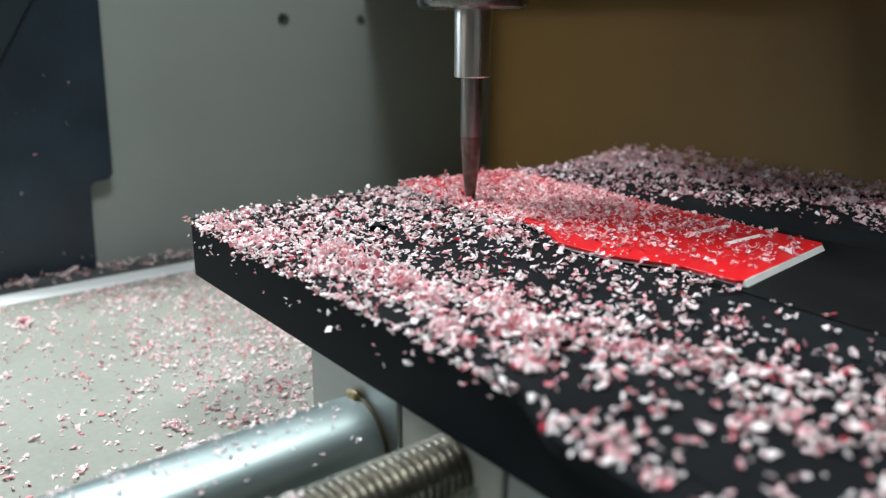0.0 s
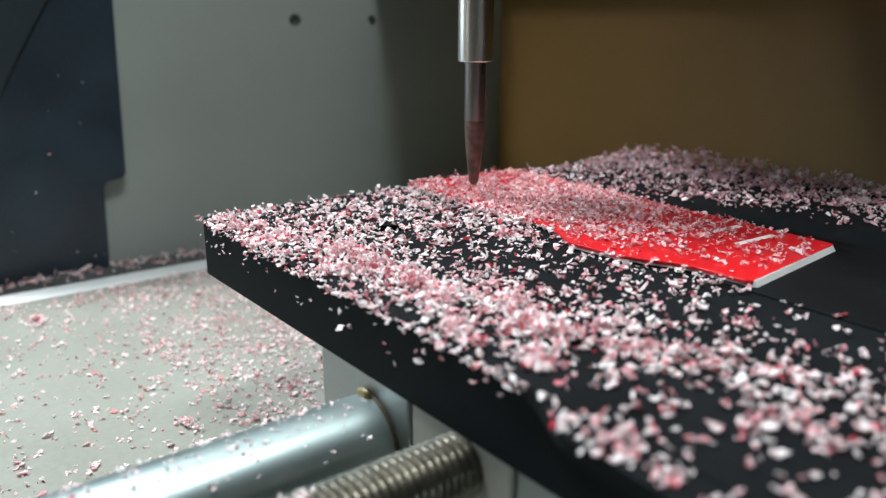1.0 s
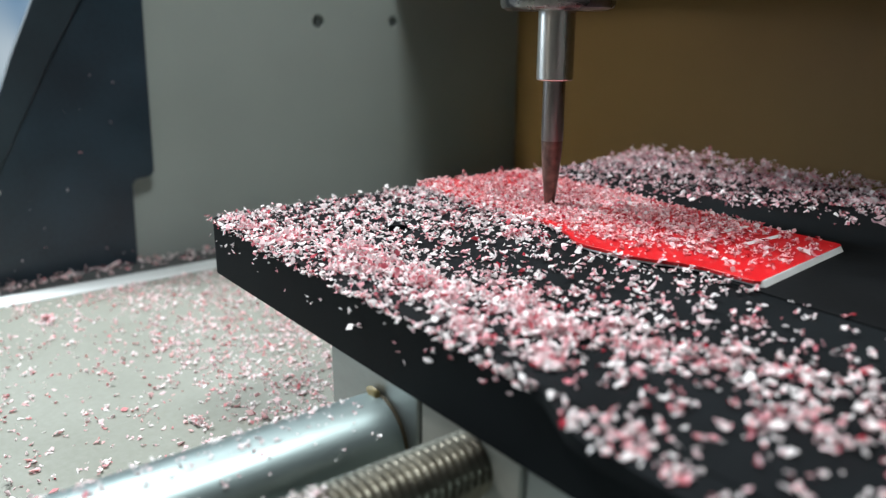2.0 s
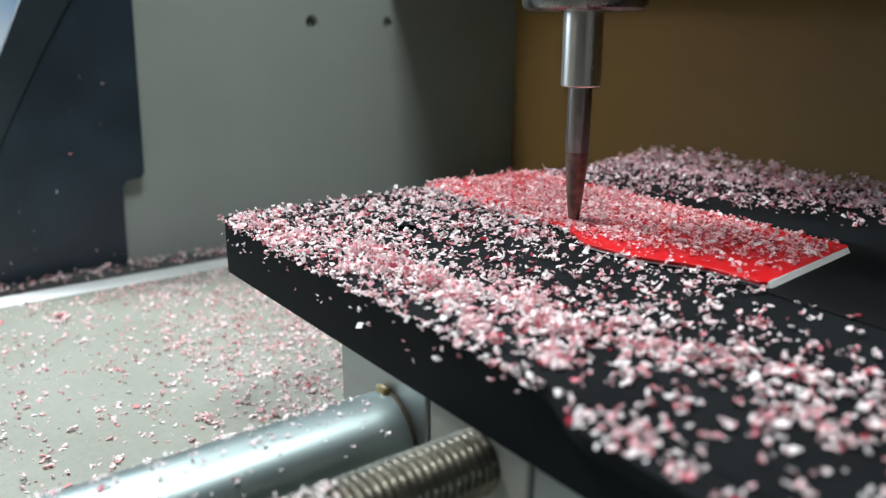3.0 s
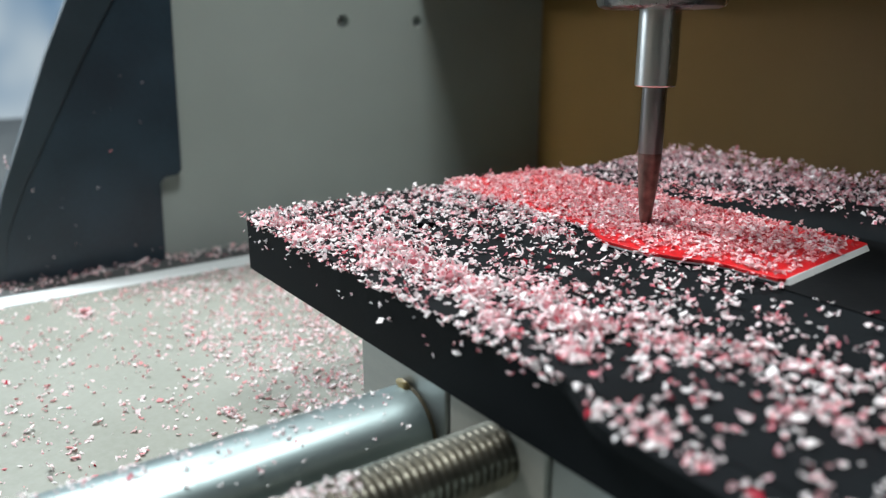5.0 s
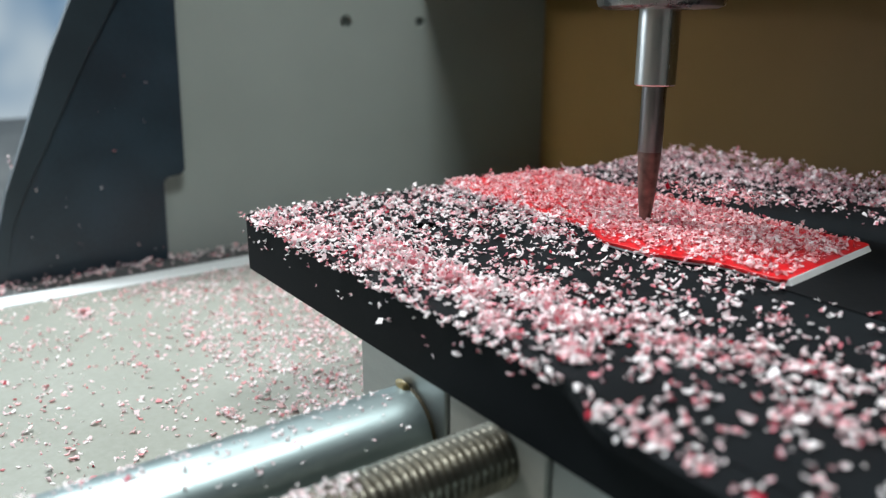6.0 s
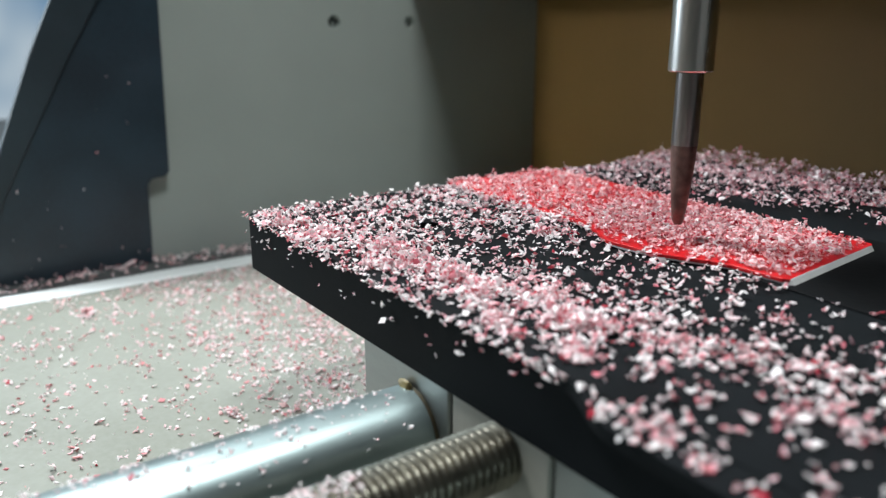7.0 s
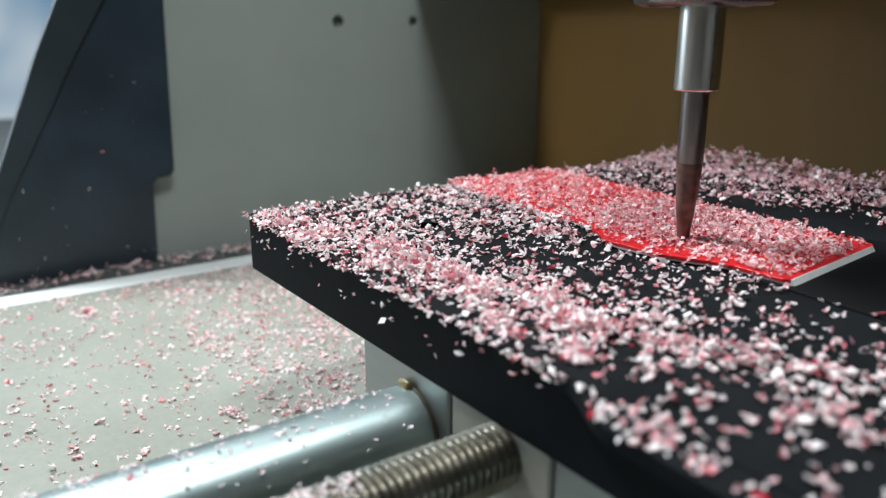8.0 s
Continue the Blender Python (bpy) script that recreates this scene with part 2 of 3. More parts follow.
# ---- mesh helpers ----
def part(name, bm, mat, parent=None, label="", smooth=False, bevel=0.0):
    """Links a bmesh as one mesh object, under a thing or on its own."""
    bmesh.ops.recalc_face_normals(bm, faces=bm.faces)
    me = bpy.data.meshes.new(name)
    bm.to_mesh(me)
    bm.free()
    me.materials.append(mat)
    if smooth:
        me.shade_smooth()
        me.set_sharp_from_angle(angle=radians(32))
    ob = new(name, me)
    if bevel:
        b = ob.modifiers.new("bevel", "BEVEL")
        b.width, b.segments, b.limit_method, b.angle_limit = bevel, 3, "ANGLE", radians(35)
    if parent is not None:
        ob.parent = parent
    if label:
        tagged(ob, label)
    return ob


def box(x0, x1, y0, y1, z0, z1):
    """A box from its limits in mm."""
    bm = bmesh.new()
    bmesh.ops.create_cube(bm, size=1, matrix=Matrix.Translation(((x0 + x1) / 2 * MM, (y0 + y1) / 2 * MM, (z0 + z1) / 2 * MM))
                          @ Matrix.Diagonal(((x1 - x0) * MM, (y1 - y0) * MM, (z1 - z0) * MM, 1)))
    return bm


def plate(outer, holes, depth, place):
    """A plate from a closed outline and round holes (u, v, r), in mm, pushed back by depth; place maps (u, v, w) into the world."""
    bm = bmesh.new()
    loops = [outer] + [[(u + r * math.cos(a * math.pi / 10), v + r * math.sin(a * math.pi / 10)) for a in range(20)] for u, v, r in holes]
    edges = []
    for loop in loops:
        vs = [bm.verts.new((u * MM, v * MM, 0)) for u, v in loop]
        edges += [bm.edges.new((vs[i], vs[(i + 1) % len(vs)])) for i in range(len(vs))]
    bmesh.ops.triangle_fill(bm, edges=edges, use_beauty=True)
    made = bmesh.ops.extrude_face_region(bm, geom=list(bm.faces))
    for v in made["geom"]:
        if isinstance(v, bmesh.types.BMVert):
            v.co.z -= depth * MM
    bm.transform(place)
    return bm


def lathe(profile, segs=40, axis="z"):
    """A turned body from (radius, height) in mm."""
    bm = bmesh.new()
    rings = []
    for r, z in profile:
        rings.append([bm.verts.new((r * MM * math.cos(2 * math.pi * k / segs), r * MM * math.sin(2 * math.pi * k / segs), z * MM)) for k in range(segs)])
    for a, b in zip(rings, rings[1:]):
        for k in range(segs):
            bm.faces.new((a[k], a[(k + 1) % segs], b[(k + 1) % segs], b[k]))
    bm.faces.new(rings[0])
    bm.faces.new(rings[-1])
    if axis == "y":
        bm.transform(Matrix.Rotation(radians(-90), 4, "X"))
    return bm


WALL_X, BACK_Y = -117.0, 178.5
LEDGE_Z = -39.9
FLOOR_Z, TRAY_Z = -42.0, -39.4
ALONG_WALL = Matrix(((0, 0, 1, WALL_X * MM), (1, 0, 0, 0), (0, 1, 0, 0), (0, 0, 0, 1)))

# ---- the machine's housing ----
# grey side panel with two screw holes; its front end stops behind the dark panel
bm = plate([(6, FLOOR_Z), (BACK_Y, FLOOR_Z), (BACK_Y, 78), (6, 78)], [(82.9, 35.9, 2.3), (114.4, 36.1, 2.0)], 6, ALONG_WALL)
tagged(part("wall_left", bm, M_GREY), "pale grey painted steel side panel with two screw holes", "wall", kind="structure")
for y, z, r in ((82.9, 35.9, 2.6), (114.4, 36.1, 2.3)):
    bm = lathe([(r, 0), (r, 4)], 20)
    bm.transform(Matrix.Translation((WALL_X * MM - 0.0105, y * MM, z * MM)) @ Matrix.Rotation(radians(90), 4, "Y"))
    part("screw_hole", bm, M_HOLE, bpy.data.objects["wall_left"])
tagged(part("wall_back", box(WALL_X - 6, 420, BACK_Y, BACK_Y + 6, FLOOR_Z, 240), M_TAN), "tan brown painted back panel", "wall", kind="structure")
# unseen wall and top, added; kept dark so that little light bounces back
tagged(part("wall_right", box(420, 426, -160, BACK_Y + 6, FLOOR_Z, 240), M_DARK), "unseen dark side wall, added to close the housing and cut bounce", "wall", kind="structure")
tagged(part("ceiling", box(WALL_X - 6, 426, 112, BACK_Y + 6, 240, 246), M_DARK), "unseen dark top, added to close the housing and cut bounce", "ceiling", kind="structure")
tagged(part("floor", box(-700, 700, -900, BACK_Y + 6, FLOOR_Z - 8, FLOOR_Z), M_FLOOR), "dark machine floor under the tray", "floor", kind="structure")

tagged(part("floor_ledge", box(WALL_X, -102.6, -260, BACK_Y, FLOOR_Z, LEDGE_Z), M_FLOOR), "dark ledge beside the tray, littered with chips", "floor", kind="structure")
# dark panel over the front end of the side wall: a notch at its inner edge, a curved outer edge
arc = [(-38, FLOOR_Z), (-35.5, -25), (-31.5, -12), (-26.4, 0), (-21.6, 11.5), (-15.5, 26), (-8.5, 40.5), (1, 57), (10, 71)]
outline = [(12.4, FLOOR_Z), (13.4, -14.2), (14.8, -12.6), (19.0, -12.2), (20.4, -10.6), (22.0, 42), (23, 72)] + [(u, v) for u, v in reversed(arc)]
bm = plate(outline, [], 2.2, Matrix.Translation((0.0026, 0, 0)) @ ALONG_WALL)
tagged(part("dark_panel", bm, M_NAVY, bevel=0.0003), "dark navy acrylic panel with a notched edge, flecked with chips", "panel", kind="structure")
# a paler rolled rim along its curved edge
inner = [(u + 3.0 + 9.5 * min(1, max(0, (v + 30) / 70)), v) for u, v in arc]
bm = plate(arc + inner[::-1], [], 0.9, Matrix.Translation((0.0036, 0, 0)) @ ALONG_WALL)
part("rim", bm, M_RIM, bpy.data.objects["dark_panel"], "paler blue-grey rolled rim", bevel=0.0004)

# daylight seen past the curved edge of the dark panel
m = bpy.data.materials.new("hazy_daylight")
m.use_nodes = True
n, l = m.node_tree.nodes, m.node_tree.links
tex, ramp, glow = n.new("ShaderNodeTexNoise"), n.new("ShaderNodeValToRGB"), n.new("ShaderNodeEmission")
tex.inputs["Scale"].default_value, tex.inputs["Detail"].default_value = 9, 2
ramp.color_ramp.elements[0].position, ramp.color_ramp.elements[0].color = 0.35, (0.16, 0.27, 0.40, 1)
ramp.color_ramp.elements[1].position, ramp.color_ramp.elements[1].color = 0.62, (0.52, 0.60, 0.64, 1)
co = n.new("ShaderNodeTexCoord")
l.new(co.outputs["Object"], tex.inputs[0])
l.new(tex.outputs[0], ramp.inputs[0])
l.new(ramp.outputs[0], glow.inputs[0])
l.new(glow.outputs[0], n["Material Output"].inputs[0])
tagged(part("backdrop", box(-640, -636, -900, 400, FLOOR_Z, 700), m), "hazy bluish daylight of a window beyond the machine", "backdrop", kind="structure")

# ---- bed: tray, rails, screw and plate slide as one ----
bed = tagged(new("machine_bed"), "sliding machine bed with black plate, steel rail, screw and chip tray", "machine bed")
part("tray", box(-92.6, 260, -260, 170, TRAY_Z - 2.2, TRAY_Z), M_TRAY, bed, "pale grey tray strewn with chips", bevel=0.0005)
part("edge_strip", box(-102.2, -92.8, -260, 170, TRAY_Z - 2.2, TRAY_Z + 0.3), M_LIP, bed, "white edge strip of the tray", bevel=0.0006)

# plate with a round hole and a rounded corner
corner = [(3.3 - 4 * math.cos(a * math.pi / 20), 4 - 4 * math.sin(a * math.pi / 20)) for a in range(0, 11)]
bm = plate(corner + [(150, 0), (150, 124), (-0.7, 124)], [(27.4, 23.4, 2.4), (122.6, 23.4, 2.4)], 9.9, Matrix.Identity(4))
part("table_plate", bm, M_SLAB, bed, "black plate with bevelled edges", bevel=0.0007)

RAIL_Z = -18.95
# a worn lip that stands out over the front face
lip = [(84.5, -0.12)] + [(85 + 11 * k / 10, -0.15 - 4.2 * (3 * (k / 10) ** 2 - 2 * (k / 10) ** 3)) for k in range(1, 11)] + [(108, -4.7), (128, -4.4), (150, -4.4), (150, -0.12)]
part("lip", plate(lip, [], 1.6, Matrix.Translation((0, 0, -0.00003))), M_SLAB, bed, "black lip along the plate's front edge", bevel=0.0002)

blocks = []
for x0, x1, mat, lab in ((43.9, 65.2, M_ALU, "machined aluminium bearing block"), (84.3, 105.6, M_ALU, "machined aluminium bearing block"), (65.9, 83.6, M_CREAM, "cream screw nut plate")):
    blocks.append(part("bearing_block", box(x0, x1, 0.4, 60, -30, -9.9), mat, bed, lab, bevel=0.0004))
for x, block in ((57.0, blocks[0]), (93.0, blocks[1])):
    bm = lathe([(5.9, -250), (6.2, -249.7), (6.2, 165), (5.9, 165.3)], 64, "y")
    bm.transform(Matrix.Translation((x * MM, 0, RAIL_Z * MM)))
    part("guide_rail", bm, M_RAIL, bed, "round ground steel guide rail dusted with chips", smooth=True)
    bm = lathe([(6.21, -0.12), (6.26, -0.1), (6.3, 0.05), (6.3, 1.0)], 48, "y")
    bm.transform(Matrix.Translation((x * MM, 0, RAIL_Z * MM)))
    part("seal_ring", bm, M_BRASS, block, "greasy brass-coloured seal ring", smooth=True)
    # a smear of old grease where the rail enters the block
    bm = bmesh.new()
    bmesh.ops.create_icosphere(bm, subdivisions=3, radius=0.001)
    for v in bm.verts:
        v.co = Vector((v.co.x * 1.5, v.co.y * 0.55, v.co.z * 0.95)) * (1 + 0.25 * noise.noise(v.co * 1600))
    bm.transform(Matrix.Translation(((x - 0.7) * MM, -0.0003, (RAIL_Z + 6.25) * MM)))
    part("grease", bm, M_GREASE, block, "yellowish smear of grease", smooth=True)
    for y in (-255, 150):
        part("rail_support", box(x - 9, x + 9, y, y + 12, TRAY_Z, -11), M_ALU, bed, bevel=0.0006)


def screw_thread(radius, depth, pitch, y0, y1):
    """A single-start trapezoidal thread along y, in mm."""
    segs, rows = 40, []
    bm = bmesh.new()
    steps = int((y1 - y0) / pitch * 8)
    for i in range(steps + 1):
        ring = []
        for k in range(segs):
            y = y0 + i * pitch / 8
            ph = ((y / pitch) + k / segs) % 1.0
            tri = abs(ph * 2 - 1)
            r = radius - depth * min(1, max(0, (tri - 0.2) / 0.5))
            a = 2 * math.pi * k / segs
            ring.append(bm.verts.new((r * math.cos(a) * MM, y * MM, r * math.sin(a) * MM)))
        rows.append(ring)
    for a, b in zip(rows, rows[1:]):
        for k in range(segs):
            bm.faces.new((a[k], a[(k + 1) % segs], b[(k + 1) % segs], b[k]))
    bm.faces.new(rows[0])
    bm.faces.new(rows[-1])
    return bm


bm = screw_thread(3.9, 0.55, 1.0, -110, 12)
bm.transform(Matrix.Translation((75.4 * MM, 0, -13.9 * MM)))
part("lead_screw", bm, M_SCREW, bed, "steel lead screw with oily thread", smooth=True)

# ---- red laminate sheet on the plate ----
SHEET_AT = pose(0.0007, 0.0464, 0.0, 0, 0, -3.13)
sheet = tagged(new("engraving_sheet"), "red and white laminate sheet under chips, on a black plate", "plastic sheet")
sheet.matrix_world = SHEET_AT
near_edge = [(36, -0.1), (42, -0.1), (46, -0.9), (49, -1.9), (52, -3.6), (54.5, -4.8), (58, -4.5), (64, -3.7), (68, -1.9), (71, -0.2), (74, 0.8), (78, 1.0)]
outline = [(0, 0)] + near_edge + [(81.6, 1.3), (82.3, 1.9), (78.6, 28.2), (78.0, 28.85), (0, 30.3)]
core_line = [(u + (0.6 if u > 77.5 else 0.3), (v + (0.08 if 53 < u < 62 else 0.4)) if v < 5 else v - 0.3) for u, v in outline]
bm = plate(core_line, [], 0.32, Matrix.Translation((0, 0, 0.0006)))
for v in bm.verts:
    if v.co.x > 0.0775 and v.co.z > 0.0004:
        v.co += Vector((-0.00055, 0, 0.00046))
part("core", bm, M_CORE, sheet, "white core with a bevelled end")
part("skin", plate(outline, [], 0.52, Matrix.Translation((0, 0, 0.0011))), M_RED, sheet, "glossy red skin", bevel=0.00005)
for x0, x1, v0, v1 in ((62.4, 63.6, 15.0, 26.6), (69.3, 70.5, 16.0, 25.8)):
    part("engraved_stroke", box(x0, x1, v0, v1, 1.10, 1.115), M_CORE, sheet, "white engraved stroke")
backing = tagged(part("backing_sheet", box(3, 118, 0.4, 34, 0.0, 0.28), M_BACKING, bevel=0.0001), "thin black backing sheet under the red laminate", "backing sheet")
backing.matrix_world = SHEET_AT


# ---- spindle ----
spindle = tagged(new("spindle_head"), "spindle with collet nut and slim steel engraving cutter", "spindle")
part("collet_nut", lathe([(3.6, 12.3), (5.4, 11.9), (8.8, 12.0), (9.8, 12.4), (10.1, 13.1), (10.1, 14.2), (9.5, 14.8), (9.5, 26), (8, 27)], 48), M_NUTRIM, spindle, "dark steel collet nut with a worn bright rim", smooth=True)
part("spindle_body", lathe([(8.0, 27), (11, 30), (12.4, 31), (12.4, 190)], 48), M_NUT, spindle, "dark spindle body", smooth=True)
part("shank", lathe([(3.12, 0.0), (3.3, 0.2), (3.3, 12.6)], 40), M_STEEL, spindle, "polished steel shank", smooth=True)
part("cutter", lathe([(1.97, -10.9), (2.0, -10.6), (2.0, 0.05)], 32), M_CARBIDE, spindle, "grey carbide cutter", smooth=True)
part("tip", lathe([(0.55, -23.3), (0.95, -22.6), (1.2, -20.5), (1.6, -16.5), (1.85, -13.0), (1.96, -10.9)], 24), M_TIP, spindle, "browned tapering cutter tip", smooth=True)
# unseen plate behind the spindle, added and sized as a light blocker
part("unseen_carriage", box(-62, 62, 13, 30, 80, 200), M_NUT, spindle, bevel=0.001)
# unseen beam, placed to shadow the side panel towards the corner
beam = tagged(part("unseen_gantry", box(WALL_X + 0.5, 419, 115, 176, 49, 170), M_NUT, bevel=0.002), "unseen gantry beam, added to shade the side panel's rear end", "gantry")
# unseen board, added to keep light off the rear chips
part("shade_board", box(-34, 419, 103, 114.8, 50, 120), M_NUT, beam, "unseen dark board, added to shade the chips at the back", bevel=0.002)


# ---- chips ----
RNG = np.random.default_rng(7)


def prototypes():
    """Small crumbs and curled shavings, about one unit across."""
    out = []
    for _ in range(5):
        v = np.array([(1, 0, 0), (-1, 0, 0), (0, 1, 0), (0, -1, 0), (0, 0, 1), (0, 0, -1)], float) * 0.5
        v *= (1, RNG.uniform(0.4, 0.85), RNG.uniform(0.16, 0.34))
        v += RNG.normal(0, 0.15, v.shape) * (1, 1, 0.45)
        out.append((v, [(0, 2, 4), (2, 1, 4), (1, 3, 4), (3, 0, 4), (2, 0, 5), (1, 2, 5), (3, 1, 5), (0, 3, 5)]))
    for _ in range(4):
        bend, wide, rows = RNG.uniform(0.8, 2.6), RNG.uniform(0.4, 0.7), []
        for k in range(4):
            a = (k / 3 - 0.5) * bend
            x, z = math.sin(a) / bend * 1.2, (1 - math.cos(a)) / bend * 1.2
            w = wide * (0.6 if k in (0, 3) else 1) * RNG.uniform(0.8, 1.2)
            rows += [(x, -w / 2, z), (x, w / 2, z), (x, w / 2, z + 0.12), (x, -w / 2, z + 0.12)]
        faces = [(0, 1, 2, 3), (12, 15, 14, 13)]
        for k in range(3):
            b = 4 * k
            faces += [(b + i, b + 4 + i, b + 4 + (i + 1) % 4, b + (i + 1) % 4) for i in range(4)]
        out.append((np.array(rows), faces))
    # crumbs of two or three torn lumps
    for _ in range(8):
        vs, fs = [], []
        for k in range(RNG.integers(3, 6)):
            v, f = out[RNG.integers(0, 5)]
            turn = np.array(Euler((RNG.normal(0, 0.35), RNG.normal(0, 0.35), RNG.uniform(0, 6.3))).to_matrix())
            at = RNG.normal(0, 0.36, 3) * (1, 0.8, 0.28)
            fs += [tuple(i + 6 * k for i in face) for face in f]
            vs.append(v * RNG.uniform(0.5, 0.85) @ turn.T + at)
        out.append((np.concatenate(vs), fs))
    return out


PROTOS = prototypes()


def strew(name, mat, spots, size, label, tilt=0.38):
    """One object of loose chips lying at the spots (x, y, z in mm)."""
    spots = np.asarray(spots, float)
    verts, faces, base = [], [], 0
    kind = np.where(RNG.random(len(spots)) < 0.62, RNG.integers(9, len(PROTOS), len(spots)), RNG.integers(0, 9, len(spots)))
    for p, q in zip(spots, kind):
        v, fs = PROTOS[q]
        s = min(RNG.lognormal(math.log(size), 0.40), size * 1.8)
        turn = Euler((RNG.normal(0, tilt), RNG.normal(0, tilt), RNG.uniform(0, 6.3))).to_matrix()
        w = (v * s) @ np.array(turn).T
        w[:, 2] -= w[:, 2].min() * 0.85
        verts.append((w + p) * MM)
        faces += [[i + base for i in f] for f in fs]
        base += len(v)
    me = bpy.data.meshes.new(name)
    me.from_pydata(np.concatenate(verts).tolist(), [], faces)
    me.materials.append(mat)
    me.shade_smooth()
    me.set_sharp_from_angle(angle=radians(80))
    return tagged(new(name, me), label, "plastic chips", kind="stuff")


def scatter(count, x0, x1, y0, y1, density):
    """count places in a rectangle, drawn by a density of at most 1."""
    out = []
    while len(out) < count:
        x, y = RNG.uniform(x0, x1), RNG.uniform(y0, y1)
        if RNG.random() < density(x, y):
            out.append((x, y))
    return out


def cast(rate, x0, x1, y0, y1, density):
    """Places in a rectangle, rate of them to the square mm where the density is 1."""
    spots = RNG.uniform((x0, y0), (x1, y1), (int(rate * (x1 - x0) * (y1 - y0)), 2))
    return [(x, y) for x, y in spots if RNG.random() < density(x, y)]


def lumpy(x, y, scale, seed=0.0):
    return noise.noise((x / scale, y / scale, seed)) * 0.5 + noise.noise((x / scale * 2.7, y / scale * 2.7, seed + 5)) * 0.35


# heaps on the front of the plate: x, y, radius, height in mm
HEAPS = [(42.9, 6.7, 6, 1.6), (36, 9, 5, 1.2), (54, 9, 5, 1.2), (61.5, 9.0, 5, 2.0), (68, 12, 4, 1.4), (80.1, 13.3, 5, 2.4), (75, 11, 4, 1.5), (92.4, 17.0, 3.5, 2.2), (88, 14, 3, 1.2),
         (97.5, -1.6, 2.8, 1.8), (104.6, 12.1, 3.5, 1.8), (22, 5, 5, 1.0), (12, 4, 4, 0.8), (44, 37.0, 4, 0.9), (89.5, 31.0, 2.0, 1.2), (82, 4, 4, 1.0), (70, 3.5, 4, 1.0)]


def front_density(x, y):
    """Thick along a drift that runs from the front corner inwards, thin before the sheet and at its end."""
    middle = float(np.interp(x, (0, 22, 42, 59, 79, 93, 110, 149), (3, 5, 8, 9, 13, 17, 21, 26)))
    d = 0.62 * math.exp(-((y - middle) / 6.5) ** 2)
    if x < 38:
        d += 0.55
    elif y < middle:
        d += 0.22
    else:
        d += 0.50 if y < middle + 11 else 0.29
    if x > 84:
        d *= 0.45 if y > middle + 6 else 0.78
    if x < 46 and y > 36:
        d += 0.15
    return max(0.015, d * (1 + 1.0 * lumpy(x, y, 9) + 1.9 * lumpy(x, y, 3.0, 11)))


def near_line(u):
    """The sheet's near edge in its own plane."""
    return float(np.interp(u, [0] + [e[0] for e in near_edge], [0] + [e[1] for e in near_edge]))


def sheet_edge(x):
    """The sheet's near edge, y in mm."""
    return 46.4 - 0.0547 * x + near_line(x)


def outside_sheet(x, y):
    return y < sheet_edge(x) - 0.4 and x + y > 1.2 and math.hypot(x - 27.4, y - 23.4) > 2.0


loose = [(x, y, 0.02 + RNG.random() ** 2 * 0.5) for x, y in cast(1.5, 0.4, 149, 0.2, 46, front_density) if outside_sheet(x, y)]
heaped = []
for x, y, r, h in HEAPS:
    lobes = [(RNG.normal(0, r * 0.45), RNG.normal(0, r * 0.4), r * RNG.uniform(0.12, 0.30)) for _ in range(7)]
    for _ in range(int(r * r * (7 if x < 90 else 4))):
        lx, ly, lr = lobes[RNG.integers(7)]
        dx, dy = RNG.normal(0, lr), RNG.normal(0, lr)
        if y + ly + dy > (0.0 if x < 90 else -4.0):
            heaped.append((x + lx + dx, y + ly + dy, h * math.exp(-(dx * dx + dy * dy) / (lr * lr * 2)) * RNG.random() ** 0.6 * lr / r * 3.0))
# chips on the lip
for x, y in cast(1.05, 86, 149, -4.3, 0.2, lambda x, y: 0.75 + 1.2 * lumpy(x, y, 4, 21)):
    if y > -0.5 - 3.9 * min(1, (x - 86) / 9):
        loose.append((x, y, 0.02))
# a few that cling to the edge and the front face
for _ in range(230):
    loose.append((RNG.uniform(1, 86), RNG.uniform(-0.5, 0.3), -abs(RNG.normal(0, 0.5))))
for _ in range(55):
    loose.append((RNG.uniform(1, 84), -0.1, -abs(RNG.normal(0, 3.0)) - 0.3))
# drifts against the sheet's near edge
for _ in range(330):
    x = RNG.uniform(0.5, 42) if RNG.random() < 0.9 else RNG.uniform(42, 82)
    loose.append((x, sheet_edge(x) - abs(RNG.normal(0, 0.55)) + 0.25, RNG.random() * 0.9))
chips_front = strew("plastic_chips", M_CHIPS, loose, 0.84, "white and pink plastic chips scattered on the black plate")
chips_heaped = strew("plastic_chips", M_HEAP, heaped, 0.80, "fluffy pink clumps of chips on the black plate", 0.65)


def on_it(u, v):
    return near_line(u) + 0.35 < v < 29.9 - 0.018 * u and 0.2 < u < 82.0 - 0.138 * v


def sheet_cover(x, y):
    """Thick on the part already cut, thin towards the end."""
    if not on_it(x, y):
        return 0.0
    d = (0.66 if x < 40 else 0.66 - 0.0145 * (x - 40)) + 0.5 * lumpy(x, y, 8, 3) + 0.6 * lumpy(x, y, 2.6, 9)
    clear = near_line(x) + 4 > y and x > 36
    return max(0.03, d * (0.35 if clear else 1))


on_sheet = [(x, y, 1.1 + RNG.random() ** 2 * 0.4) for x, y in cast(2.3, 0, 82, -5.5, 30, sheet_cover)]
chips_sheet = strew("plastic_chips", M_PINK, on_sheet, 0.74, "pink and white chips over the red sheet")
chips_sheet.matrix_world = SHEET_AT

